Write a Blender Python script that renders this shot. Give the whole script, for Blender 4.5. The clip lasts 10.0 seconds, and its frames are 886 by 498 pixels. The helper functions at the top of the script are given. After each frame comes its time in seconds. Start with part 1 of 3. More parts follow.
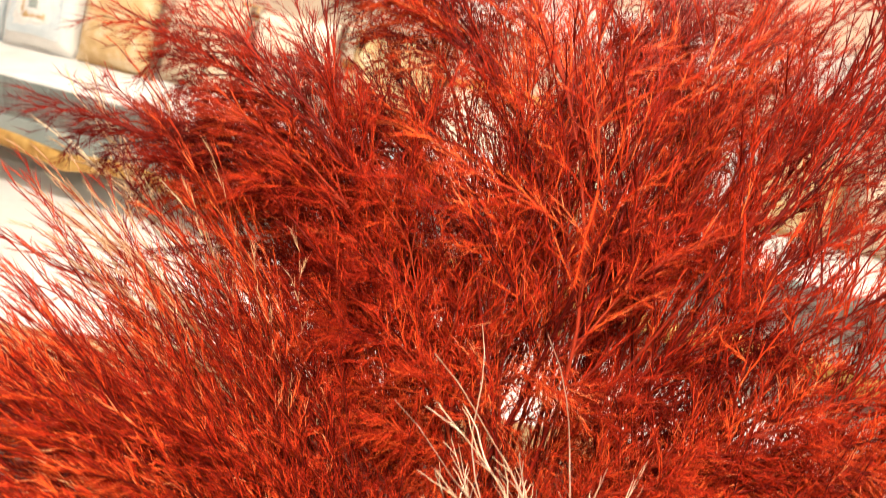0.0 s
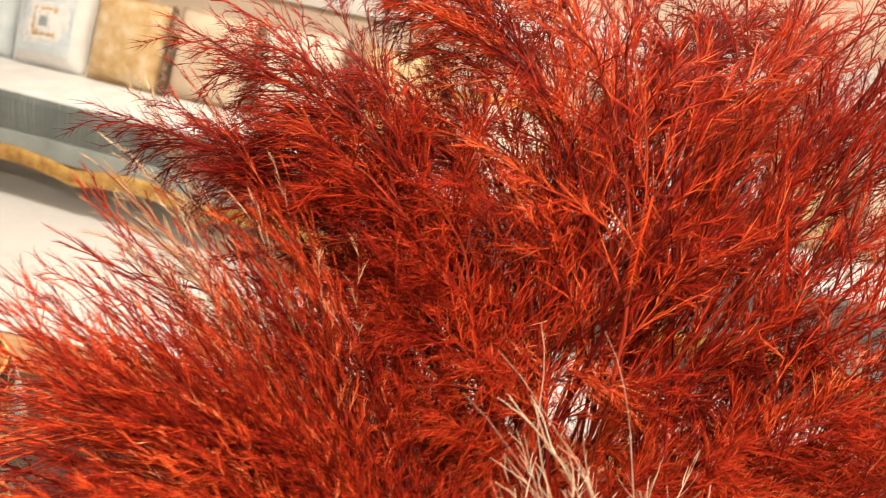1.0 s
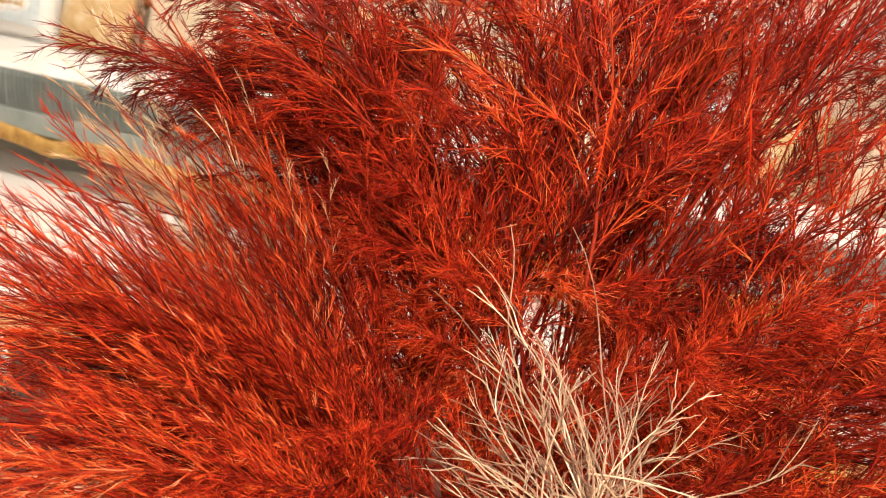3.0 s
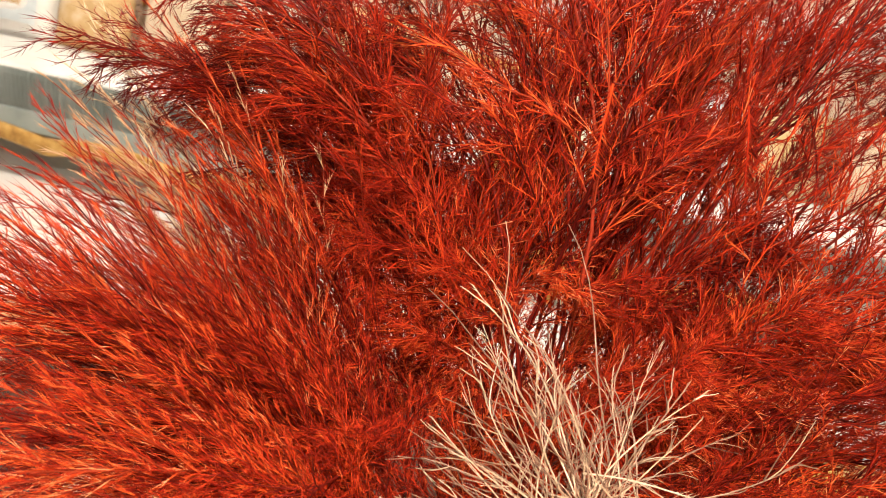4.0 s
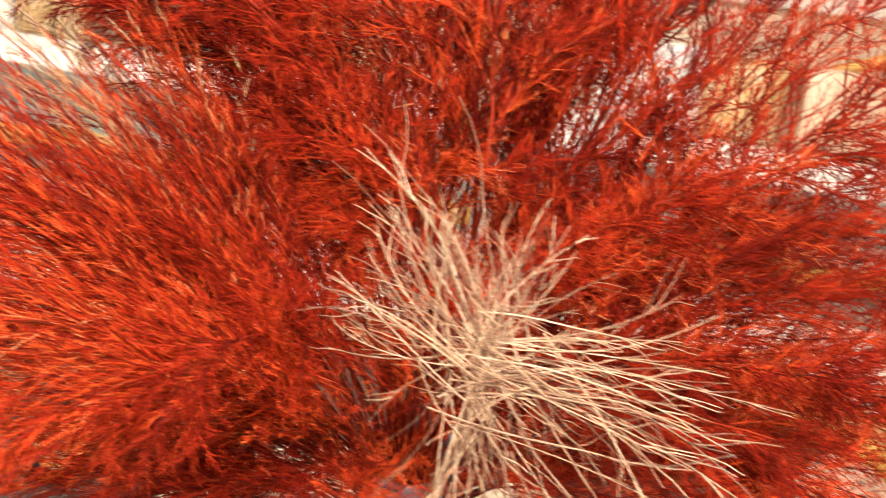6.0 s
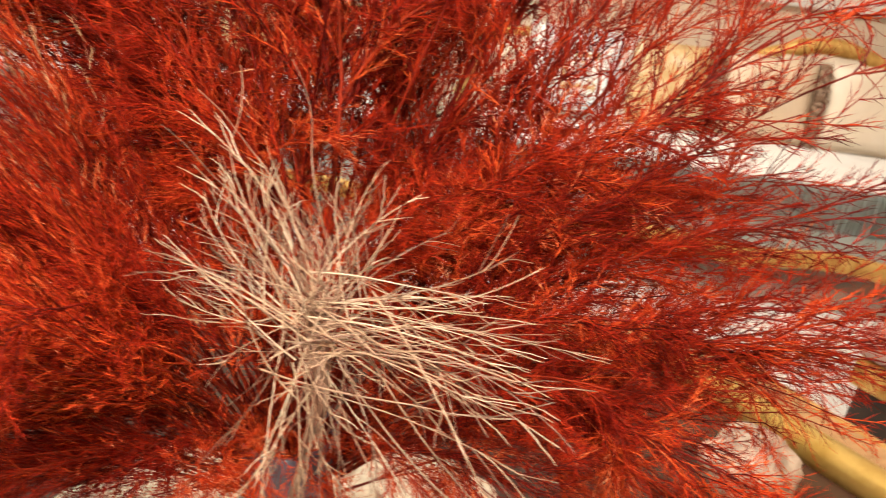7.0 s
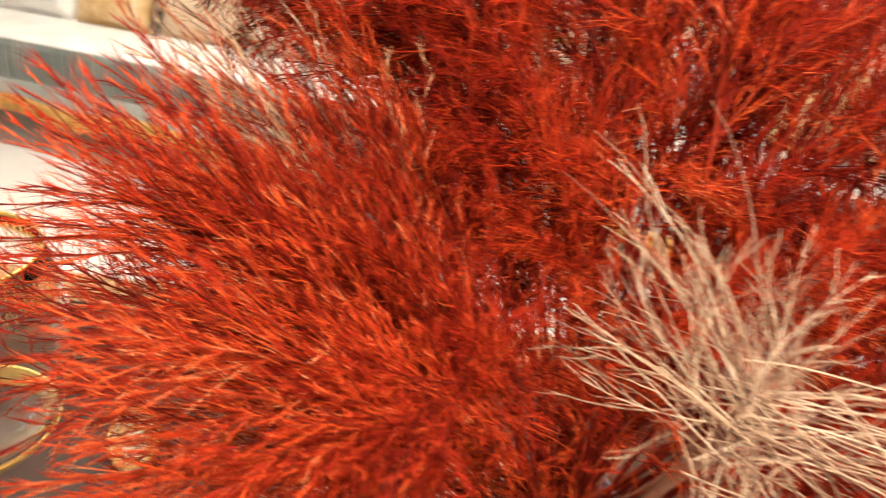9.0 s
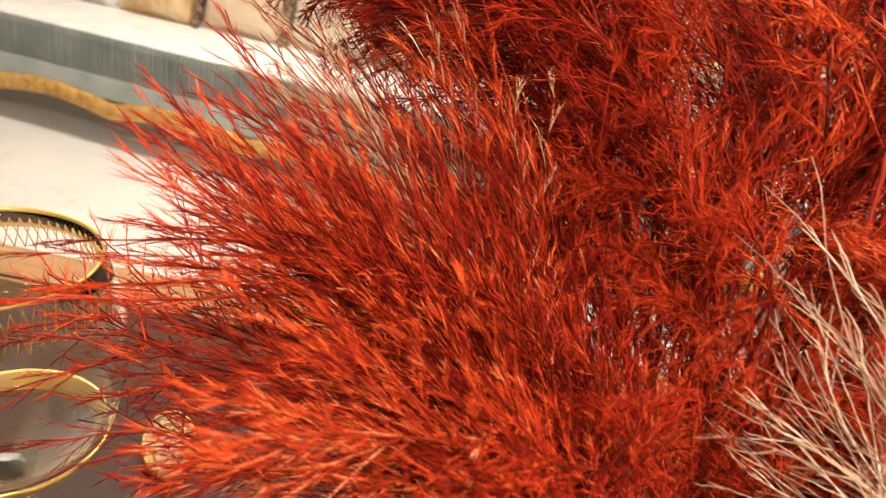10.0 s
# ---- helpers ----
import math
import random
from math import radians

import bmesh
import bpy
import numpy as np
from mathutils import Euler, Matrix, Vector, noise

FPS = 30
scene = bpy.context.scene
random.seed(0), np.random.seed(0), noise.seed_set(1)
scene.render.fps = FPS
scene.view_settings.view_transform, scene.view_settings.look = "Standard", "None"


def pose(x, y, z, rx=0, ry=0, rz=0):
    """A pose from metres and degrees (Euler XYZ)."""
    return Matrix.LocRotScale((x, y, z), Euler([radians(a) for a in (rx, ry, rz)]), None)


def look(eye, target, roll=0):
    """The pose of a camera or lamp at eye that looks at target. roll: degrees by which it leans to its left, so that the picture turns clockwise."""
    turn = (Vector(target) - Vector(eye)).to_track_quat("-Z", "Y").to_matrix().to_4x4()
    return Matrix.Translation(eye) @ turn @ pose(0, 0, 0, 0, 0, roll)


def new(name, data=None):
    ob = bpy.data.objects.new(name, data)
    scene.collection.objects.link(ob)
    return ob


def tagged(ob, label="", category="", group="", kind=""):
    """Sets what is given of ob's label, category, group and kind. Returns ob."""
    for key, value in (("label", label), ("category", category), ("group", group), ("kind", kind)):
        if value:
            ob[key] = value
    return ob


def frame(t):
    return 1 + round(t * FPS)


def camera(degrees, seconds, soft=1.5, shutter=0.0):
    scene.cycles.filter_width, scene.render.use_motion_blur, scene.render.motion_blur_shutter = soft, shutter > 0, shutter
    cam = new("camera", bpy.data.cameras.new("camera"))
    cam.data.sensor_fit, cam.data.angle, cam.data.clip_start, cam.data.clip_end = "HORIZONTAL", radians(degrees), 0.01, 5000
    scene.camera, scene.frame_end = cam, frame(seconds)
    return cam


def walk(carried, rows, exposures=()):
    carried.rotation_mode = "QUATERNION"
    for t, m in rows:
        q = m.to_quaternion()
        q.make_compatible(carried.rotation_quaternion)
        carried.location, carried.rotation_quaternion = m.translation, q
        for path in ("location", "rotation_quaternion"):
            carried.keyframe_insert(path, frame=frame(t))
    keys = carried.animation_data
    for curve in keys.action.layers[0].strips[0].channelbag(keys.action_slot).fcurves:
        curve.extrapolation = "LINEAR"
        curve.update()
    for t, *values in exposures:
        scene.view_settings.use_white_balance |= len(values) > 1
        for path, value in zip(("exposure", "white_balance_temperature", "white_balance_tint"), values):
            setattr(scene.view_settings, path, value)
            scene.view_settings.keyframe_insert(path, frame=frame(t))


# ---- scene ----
cam = camera(61.0, 10.0, soft=0.9, shutter=0.6)
PATH = [
    (0, (0.153, 0.177, 1.379), (0.109, 2.019, 0.602), 10.2),
    (0.5, (0.141, 0.167, 1.397), (0.106, 2.024, 0.656), 10.8),
    (1, (0.126, 0.152, 1.379), (0.073, 2.007, 0.632), 9.6),
    (1.5, (0.113, 0.139, 1.376), (0.088, 1.99, 0.619), 9.6),
    (2, (0.13, 0.137, 1.361), (0.145, 1.967, 0.554), 9.1),
    (2.5, (0.137, 0.137, 1.353), (0.144, 1.964, 0.54), 8.8),
    (3.8, (0.141, 0.142, 1.352), (0.134, 1.963, 0.524), 8.4),
    (4, (0.141, 0.142, 1.35), (0.144, 1.966, 0.531), 8.7),
    (4.5, (0.139, 0.139, 1.354), (0.142, 1.965, 0.538), 9.0),
    (5, (0.135, 0.123, 1.345), (0.116, 1.929, 0.485), 7.6),
    (5.5, (0.147, 0.101, 1.313), (0.159, 1.916, 0.473), 6.5),
    (6, (0.187, 0.092, 1.321), (0.239, 1.892, 0.451), 6.1),
    (6.2, (0.205, 0.088, 1.317), (0.27, 1.887, 0.445), 5.7),
    (7.3, (0.264, 0.082, 1.314), (0.477, 1.862, 0.427), 7.0),
    (7.5, (0.277, 0.083, 1.317), (0.421, 1.863, 0.416), 6.2),
    (8, (0.224, 0.089, 1.32), (0.321, 1.873, 0.421), 7.1),
    (8.5, (0.144, 0.108, 1.319), (0.226, 1.878, 0.393), 7.4),
    (9, (0.097, 0.143, 1.297), (0.063, 1.941, 0.421), 7.1),
    (9.5, (0.066, 0.166, 1.293), (-0.017, 1.961, 0.415), 7.9),
    (10, (0.045, 0.18, 1.295), (-0.042, 1.973, 0.414), 9.3),
]
cam.data.dof.use_dof, cam.data.dof.focus_distance, cam.data.dof.aperture_fstop = True, 0.40, 15.0
walk(cam, [(t, look(eye, target, roll)) for t, eye, target, roll in PATH],
     [(0, 0.02), (1.0, -0.30), (2.5, -0.26), (4.5, -0.12), (5.5, 0.06), (6.2, 0.04), (7.3, -0.42), (8.0, -0.46), (9.0, -0.18), (10.0, -0.32)])

# ---- light ----
world = bpy.data.worlds.new("world")
scene.world = world
world.use_nodes = True
world.node_tree.nodes["Background"].inputs[0].default_value = (1.0, 0.86, 0.72, 1)
world.node_tree.nodes["Background"].inputs[1].default_value = 0.008
TURN = -12.0  # the room and its sofas stand turned to the table
ROOM = pose(-1.85, 3.72, 0, 0, 0, TURN)


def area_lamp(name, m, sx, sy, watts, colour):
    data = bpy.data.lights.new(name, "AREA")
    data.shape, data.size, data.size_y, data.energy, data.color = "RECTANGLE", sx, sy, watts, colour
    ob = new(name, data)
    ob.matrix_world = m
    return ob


# Added key lamp overhead; its fitting is assumed, out of view.
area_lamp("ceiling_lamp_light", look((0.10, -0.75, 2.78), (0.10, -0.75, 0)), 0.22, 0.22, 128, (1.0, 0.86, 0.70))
# Added fill that brightens the sofas and floor; no known fitting there.
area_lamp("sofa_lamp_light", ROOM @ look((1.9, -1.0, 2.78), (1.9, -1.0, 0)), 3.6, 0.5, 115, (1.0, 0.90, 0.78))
# Added cool side fill, set in the opening of an assumed window.
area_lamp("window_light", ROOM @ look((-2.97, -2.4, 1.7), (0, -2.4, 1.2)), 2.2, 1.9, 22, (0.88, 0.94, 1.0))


# ---- materials ----
def material(name):
    m = bpy.data.materials.new(name)
    m.use_nodes = True
    return m, m.node_tree.nodes, m.node_tree.links, m.node_tree.nodes["Principled BSDF"]


def ramp_of(nodes, stops):
    r = nodes.new("ShaderNodeValToRGB")
    while len(r.color_ramp.elements) < len(stops):
        r.color_ramp.elements.new(0.5)
    for e, (at, c) in zip(r.color_ramp.elements, stops):
        e.position, e.color = at, (*c, 1)
    return r


def noisy(name, stops, scale=8.0, detail=4.0, rough=0.5, metal=0.0, bump=0.0, fine=60.0, spec=0.5, stretch=(1, 1, 1)):
    m, nodes, links, bsdf = material(name)
    tc = nodes.new("ShaderNodeTexCoord")
    mp = nodes.new("ShaderNodeMapping")
    mp.inputs["Scale"].default_value = stretch
    links.new(tc.outputs["Object"], mp.inputs["Vector"])
    big = nodes.new("ShaderNodeTexNoise")
    big.inputs["Scale"].default_value, big.inputs["Detail"].default_value = scale, detail
    small = nodes.new("ShaderNodeTexNoise")
    small.inputs["Scale"].default_value, small.inputs["Detail"].default_value = fine, 3.0
    for n in (big, small):
        links.new(mp.outputs[0], n.inputs["Vector"])
    mix = nodes.new("ShaderNodeMath")
    mix.operation = "MULTIPLY_ADD"
    links.new(small.outputs["Fac"], mix.inputs[0])
    mix.inputs[1].default_value = 0.35
    off = nodes.new("ShaderNodeMath")
    off.operation = "SUBTRACT"
    links.new(big.outputs["Fac"], off.inputs[0])
    off.inputs[1].default_value = 0.17
    links.new(off.outputs[0], mix.inputs[2])
    r = ramp_of(nodes, stops)
    links.new(mix.outputs[0], r.inputs[0])
    links.new(r.outputs[0], bsdf.inputs["Base Color"])
    bsdf.inputs["Roughness"].default_value = rough
    bsdf.inputs["Metallic"].default_value = metal
    bsdf.inputs["Specular IOR Level"].default_value = spec
    if bump:
        b = nodes.new("ShaderNodeBump")
        b.inputs["Strength"].default_value, b.inputs["Distance"].default_value = bump, 0.004
        links.new(small.outputs["Fac"], b.inputs["Height"])
        links.new(b.outputs[0], bsdf.inputs["Normal"])
    return m


def fibre(name, stops, rough, glow, spec=0.5):
    """Dyed or dried plant fibre: colour varies strand by strand, stem by stem and along the plant; thin enough to let light through."""
    m, nodes, links, bsdf = material(name)
    geo, info, tc = nodes.new("ShaderNodeNewGeometry"), nodes.new("ShaderNodeObjectInfo"), nodes.new("ShaderNodeTexCoord")
    big = nodes.new("ShaderNodeTexNoise")
    big.inputs["Scale"].default_value = 14.0
    links.new(tc.outputs["Object"], big.inputs["Vector"])
    a = nodes.new("ShaderNodeMath")
    a.operation = "MULTIPLY_ADD"
    links.new(geo.outputs["Random Per Island"], a.inputs[0])
    a.inputs[1].default_value = 0.45
    b = nodes.new("ShaderNodeMath")
    b.operation = "MULTIPLY_ADD"
    links.new(info.outputs["Random"], b.inputs[0])
    b.inputs[1].default_value = 0.50
    c = nodes.new("ShaderNodeMath")
    c.operation = "MULTIPLY_ADD"
    links.new(big.outputs["Fac"], c.inputs[0])
    c.inputs[1].default_value, c.inputs[2].default_value = 0.6, -0.28
    links.new(c.outputs[0], b.inputs[2])
    links.new(b.outputs[0], a.inputs[2])
    r = ramp_of(nodes, stops)
    links.new(a.outputs[0], r.inputs[0])
    links.new(r.outputs[0], bsdf.inputs["Base Color"])
    bsdf.inputs["Roughness"].default_value, bsdf.inputs["Specular IOR Level"].default_value = rough, spec
    tr = nodes.new("ShaderNodeBsdfTranslucent")
    links.new(r.outputs[0], tr.inputs["Color"])
    mix = nodes.new("ShaderNodeMixShader")
    mix.inputs[0].default_value = glow
    links.new(bsdf.outputs[0], mix.inputs[1])
    links.new(tr.outputs[0], mix.inputs[2])
    links.new(mix.outputs[0], nodes["Material Output"].inputs["Surface"])
    return m


RED = fibre("dyed_fern_red", [(0.0, (0.07, 0.002, 0.0012)), (0.30, (0.19, 0.007, 0.003)), (0.60, (0.52, 0.034, 0.009)), (0.86, (0.86, 0.14, 0.028)), (1.0, (0.92, 0.43, 0.22))], 0.55, 0.04, 0.10)
FADED = fibre("faded_fern", [(0.0, (0.56, 0.22, 0.09)), (0.5, (0.80, 0.54, 0.32)), (1.0, (0.95, 0.82, 0.60))], 0.5, 0.2, 0.3)
RED_STEM = fibre("dyed_fern_stem", [(0.0, (0.06, 0.004, 0.003)), (0.5, (0.20, 0.012, 0.006)), (1.0, (0.50, 0.07, 0.025))], 0.55, 0.0, 0.15)
STRAW = fibre("dried_straw", [(0.0, (0.13, 0.055, 0.03)), (0.35, (0.33, 0.18, 0.12)), (0.65, (0.66, 0.46, 0.31)), (0.95, (0.96, 0.86, 0.68))], 0.36, 0.05, 0.75)
WHITE_FABRIC = noisy("white_damask", [(0.3, (0.74, 0.72, 0.69)), (0.7, (0.86, 0.85, 0.82))], 9, 4, 0.75, bump=0.25, fine=240)
TEAL_FABRIC = noisy("grey_green_satin", [(0.25, (0.25, 0.30, 0.28)), (0.75, (0.42, 0.47, 0.45))], 7, 3, 0.45, bump=0.15, fine=300)
TAN_FABRIC = noisy("golden_tan_brocade", [(0.25, (0.44, 0.26, 0.10)), (0.5, (0.62, 0.42, 0.20)), (0.75, (0.74, 0.64, 0.46))], 13, 5, 0.6, bump=0.3, fine=200)
BEIGE_FABRIC = noisy("beige_silk", [(0.25, (0.56, 0.41, 0.28)), (0.75, (0.74, 0.60, 0.45))], 6, 3, 0.5, bump=0.2, fine=220)
CREAM_FABRIC = noisy("cream_upholstery", [(0.3, (0.68, 0.57, 0.44)), (0.7, (0.80, 0.71, 0.58))], 5, 3, 0.6, bump=0.2, fine=240)
BLUE_FABRIC = noisy("pale_blue_satin", [(0.3, (0.52, 0.60, 0.64)), (0.7, (0.72, 0.77, 0.78))], 10, 3, 0.5, bump=0.2, fine=220)
FRINGE = noisy("brown_fringe", [(0.3, (0.16, 0.09, 0.06)), (0.7, (0.42, 0.29, 0.20))], 60, 3, 0.8)
GOLD_WOOD = noisy("gilded_carving", [(0.25, (0.34, 0.17, 0.04)), (0.5, (0.60, 0.34, 0.09)), (0.8, (0.78, 0.52, 0.18))], 22, 5, 0.42, 0.35, 0.4, 90)
GOLD = noisy("polished_brass", [(0.3, (0.66, 0.42, 0.10)), (0.7, (0.86, 0.62, 0.20))], 14, 4, 0.3, 0.75, 0.1, 80)
TAN_WOOD = noisy("honey_wood", [(0.25, (0.30, 0.15, 0.06)), (0.75, (0.52, 0.30, 0.14))], 6, 5, 0.4, stretch=(1, 9, 9))
BROWN_TOP = noisy("dark_brown_lacquer", [(0.25, (0.040, 0.018, 0.010)), (0.75, (0.085, 0.042, 0.026))], 3, 5, 0.42, bump=0.03, fine=90, spec=0.2)
DARK = noisy("black_shade_wood", [(0.3, (0.012, 0.008, 0.006)), (0.7, (0.03, 0.018, 0.012))], 8, 3, 0.4)
WALL = noisy("cream_wall", [(0.3, (0.68, 0.55, 0.43)), (0.7, (0.76, 0.63, 0.50))], 2, 4, 0.8, bump=0.1, fine=160)
WHITE_PAINT = noisy("white_paint", [(0.3, (0.76, 0.74, 0.71)), (0.7, (0.83, 0.81, 0.78))], 3, 3, 0.5)
FLOOR_STONE = noisy("white_marble", [(0.2, (0.62, 0.56, 0.50)), (0.45, (0.80, 0.77, 0.73)), (0.8, (0.86, 0.84, 0.81))], 1.6, 7, 0.22, fine=25)
VASE_GLAZE = noisy("violet_grey_glaze", [(0.3, (0.10, 0.085, 0.12)), (0.7, (0.20, 0.17, 0.21))], 9, 4, 0.25)
LACE = noisy("ecru_lace", [(0.3, (0.50, 0.39, 0.27)), (0.7, (0.78, 0.68, 0.53))], 50, 4, 0.8, bump=0.5, fine=200)
MAUVE = noisy("mauve_velvet", [(0.3, (0.36, 0.22, 0.19)), (0.7, (0.50, 0.34, 0.29))], 8, 3, 0.7, bump=0.2, fine=250)

GLASS, gn, gl, gb = material("clear_glass")
gb.inputs["Base Color"].default_value = (0.97, 0.98, 0.96, 1)
gb.inputs["Roughness"].default_value, gb.inputs["Transmission Weight"].default_value, gb.inputs["IOR"].default_value = 0.02, 1.0, 1.45
THIN_GLASS, gn, gl, gb = material("thin_clear_glass")
gb.inputs["Base Color"].default_value = (0.98, 0.98, 0.97, 1)
gb.inputs["Roughness"].default_value, gb.inputs["Transmission Weight"].default_value, gb.inputs["IOR"].default_value = 0.015, 1.0, 1.12
gb.inputs["Coat Weight"].default_value, gb.inputs["Coat Roughness"].default_value = 0.6, 0.02
# Emissive face of the added ceiling panels.
GLOW, gn, gl, gb = material("added_panel_glow")
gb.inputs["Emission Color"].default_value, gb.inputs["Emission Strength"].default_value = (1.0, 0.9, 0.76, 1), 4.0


# ---- mesh helpers ----
def link_mesh(name, me, mat, parent=None, m=None, label=""):
    ob = new(name, me)
    if mat and not me.materials:
        me.materials.append(mat)
    if parent:
        ob.parent = parent
    if m is not None:
        ob.matrix_basis = m
    if label:
        tagged(ob, label)
    return ob


def part(name, bm, mat, parent=None, label="", m=None, smooth=False):
    me = bpy.data.meshes.new(name)
    bm.to_mesh(me)
    bm.free()
    if smooth:
        me.shade_smooth()
    return link_mesh(name, me, mat, parent, m, label)


def thing(name, m, label, category, group="", kind=""):
    ob = new(name)
    ob.empty_display_size = 0.05
    ob.matrix_basis = m
    return tagged(ob, label, category, group, kind)


def box(x0, x1, y0, y1, z0, z1, bevel=0.0, segments=2):
    bm = bmesh.new()
    bmesh.ops.create_cube(bm, size=1, matrix=Matrix.LocRotScale(((x0 + x1) / 2, (y0 + y1) / 2, (z0 + z1) / 2), None, (x1 - x0, y1 - y0, z1 - z0)))
    if bevel:
        bmesh.ops.bevel(bm, geom=bm.edges[:], offset=bevel, segments=segments, affect="EDGES", profile=0.5)
    return bm


def lathe(profile, steps=48):
    """A turned body from (radius, height) pairs, closed where the radius is nought."""
    bm = bmesh.new()
    rings = []
    for r, z in profile:
        if r < 1e-6:
            rings.append([bm.verts.new((0, 0, z))])
        else:
            rings.append([bm.verts.new((r * math.cos(2 * math.pi * k / steps), r * math.sin(2 * math.pi * k / steps), z)) for k in range(steps)])
    for a, b in zip(rings, rings[1:]):
        for k in range(steps):
            n = (k + 1) % steps
            if len(a) == 1 and len(b) > 1:
                bm.faces.new((a[0], b[n], b[k]))
            elif len(b) == 1 and len(a) > 1:
                bm.faces.new((a[k], a[n], b[0]))
            elif len(a) > 1:
                bm.faces.new((a[k], a[n], b[n], b[k]))
    return bm


def sweep(points, radius, sides=8):
    """A rod along points; radius: a number or one for each point."""
    bm = bmesh.new()
    pts = [Vector(p) for p in points]
    rings = []
    for i, p in enumerate(pts):
        d = (pts[min(i + 1, len(pts) - 1)] - pts[max(i - 1, 0)]).normalized()
        u = d.cross(Vector((0, 0, 1)) if abs(d.z) < 0.9 else Vector((1, 0, 0))).normalized()
        v = d.cross(u)
        r = radius[i] if isinstance(radius, (list, tuple)) else radius
        rings.append([bm.verts.new(p + r * (math.cos(2 * math.pi * k / sides) * u + math.sin(2 * math.pi * k / sides) * v)) for k in range(sides)])
    for a, b in zip(rings, rings[1:]):
        for k in range(sides):
            bm.faces.new((a[k], b[k], b[(k + 1) % sides], a[(k + 1) % sides]))
    bm.faces.new(rings[0])
    bm.faces.new(rings[-1][::-1])
    return bm


def prism(outline, z0, z1):
    bm = bmesh.new()
    low, high = [bm.verts.new((x, y, z0)) for x, y in outline], [bm.verts.new((x, y, z1)) for x, y in outline]
    n = len(outline)
    for k in range(n):
        bm.faces.new((low[k], low[(k + 1) % n], high[(k + 1) % n], high[k]))
    bm.faces.new(high)
    bm.faces.new(low[::-1])
    return bm


def merge(bms):
    out = bmesh.new()
    for b in bms:
        me = bpy.data.meshes.new("piece")
        b.to_mesh(me)
        b.free()
        out.from_mesh(me)
        bpy.data.meshes.remove(me)
    return out


# ---- the room ----
room = ROOM
floor = part("floor", box(-3.0, 7.2, -6.6, 1.0, -0.1, 0.0), FLOOR_STONE, m=room)
tagged(floor, "polished white marble floor", "floor", kind="structure")
wall_north = part("wall_north", box(-3.0, 7.2, 0.72, 0.9, 0.0, 2.9), WALL, m=room)
tagged(wall_north, "cream painted wall behind the sofas", "wall", kind="structure")
wall_east = part("wall_east", box(7.2, 7.4, -6.6, 0.9, 0.0, 2.9), WALL, m=room)
tagged(wall_east, "cream painted side wall", "wall", kind="structure")
wall_south = part("wall_south", box(-3.0, 7.2, -6.8, -6.6, 0.0, 2.9), WALL, m=room)
tagged(wall_south, "cream painted wall behind the camera", "wall", kind="structure")
# Side wall with an opening made for the assumed window.
west = merge([box(-3.2, -3.0, -6.8, -3.5, 0, 2.9), box(-3.2, -3.0, -1.3, 0.9, 0, 2.9), box(-3.2, -3.0, -3.5, -1.3, 0, 0.75), box(-3.2, -3.0, -3.5, -1.3, 2.65, 2.9)])
wall_west = part("wall_west", west, WALL, m=room)
tagged(wall_west, "cream painted wall with an added window opening", "wall", kind="structure")
ceiling = part("ceiling", box(-3.2, 7.4, -6.8, 0.9, 2.9, 3.05), WHITE_PAINT, m=room)
tagged(ceiling, "white painted ceiling", "ceiling", kind="structure")
trim = part("trim", box(-3.0, 7.2, 0.69, 0.717, 0.96, 1.16, 0.008), WHITE_PAINT, m=room)
tagged(trim, "white dado rail along the wall", "trim", kind="structure")
baseboard = part("baseboard", box(-3.0, 7.2, 0.695, 0.717, 0.0, 0.12, 0.006), WHITE_PAINT, m=room)
tagged(baseboard, "white baseboard", "baseboard", kind="structure")

# Assumed window, out of view, framing the added side fill.
window = thing("window_1", room @ pose(-3.1, -2.4, 0.75), "white framed window added in the side wall, out of view", "window", kind="structure")
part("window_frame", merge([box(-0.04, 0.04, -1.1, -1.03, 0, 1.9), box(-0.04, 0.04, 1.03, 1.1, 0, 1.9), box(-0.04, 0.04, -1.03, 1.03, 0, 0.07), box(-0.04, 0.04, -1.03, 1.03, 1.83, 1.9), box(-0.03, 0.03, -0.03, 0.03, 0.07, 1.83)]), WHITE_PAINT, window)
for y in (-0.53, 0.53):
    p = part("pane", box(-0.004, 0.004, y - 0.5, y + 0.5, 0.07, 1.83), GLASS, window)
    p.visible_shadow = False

# Assumed light panels set at the two added overhead lamps, out of view.
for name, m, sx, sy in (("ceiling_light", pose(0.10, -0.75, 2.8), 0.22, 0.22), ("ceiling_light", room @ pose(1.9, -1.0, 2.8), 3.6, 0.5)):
    lamp = thing(name, m, "white framed flat ceiling light, added out of view", "ceiling light")
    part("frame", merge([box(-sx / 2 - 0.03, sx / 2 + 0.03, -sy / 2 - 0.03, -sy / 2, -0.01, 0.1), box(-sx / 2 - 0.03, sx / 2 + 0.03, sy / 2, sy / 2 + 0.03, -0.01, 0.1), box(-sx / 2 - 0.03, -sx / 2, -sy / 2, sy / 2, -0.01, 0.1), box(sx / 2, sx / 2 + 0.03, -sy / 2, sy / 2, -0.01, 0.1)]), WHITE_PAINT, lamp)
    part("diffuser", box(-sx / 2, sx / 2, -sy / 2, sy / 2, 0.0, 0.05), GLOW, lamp)


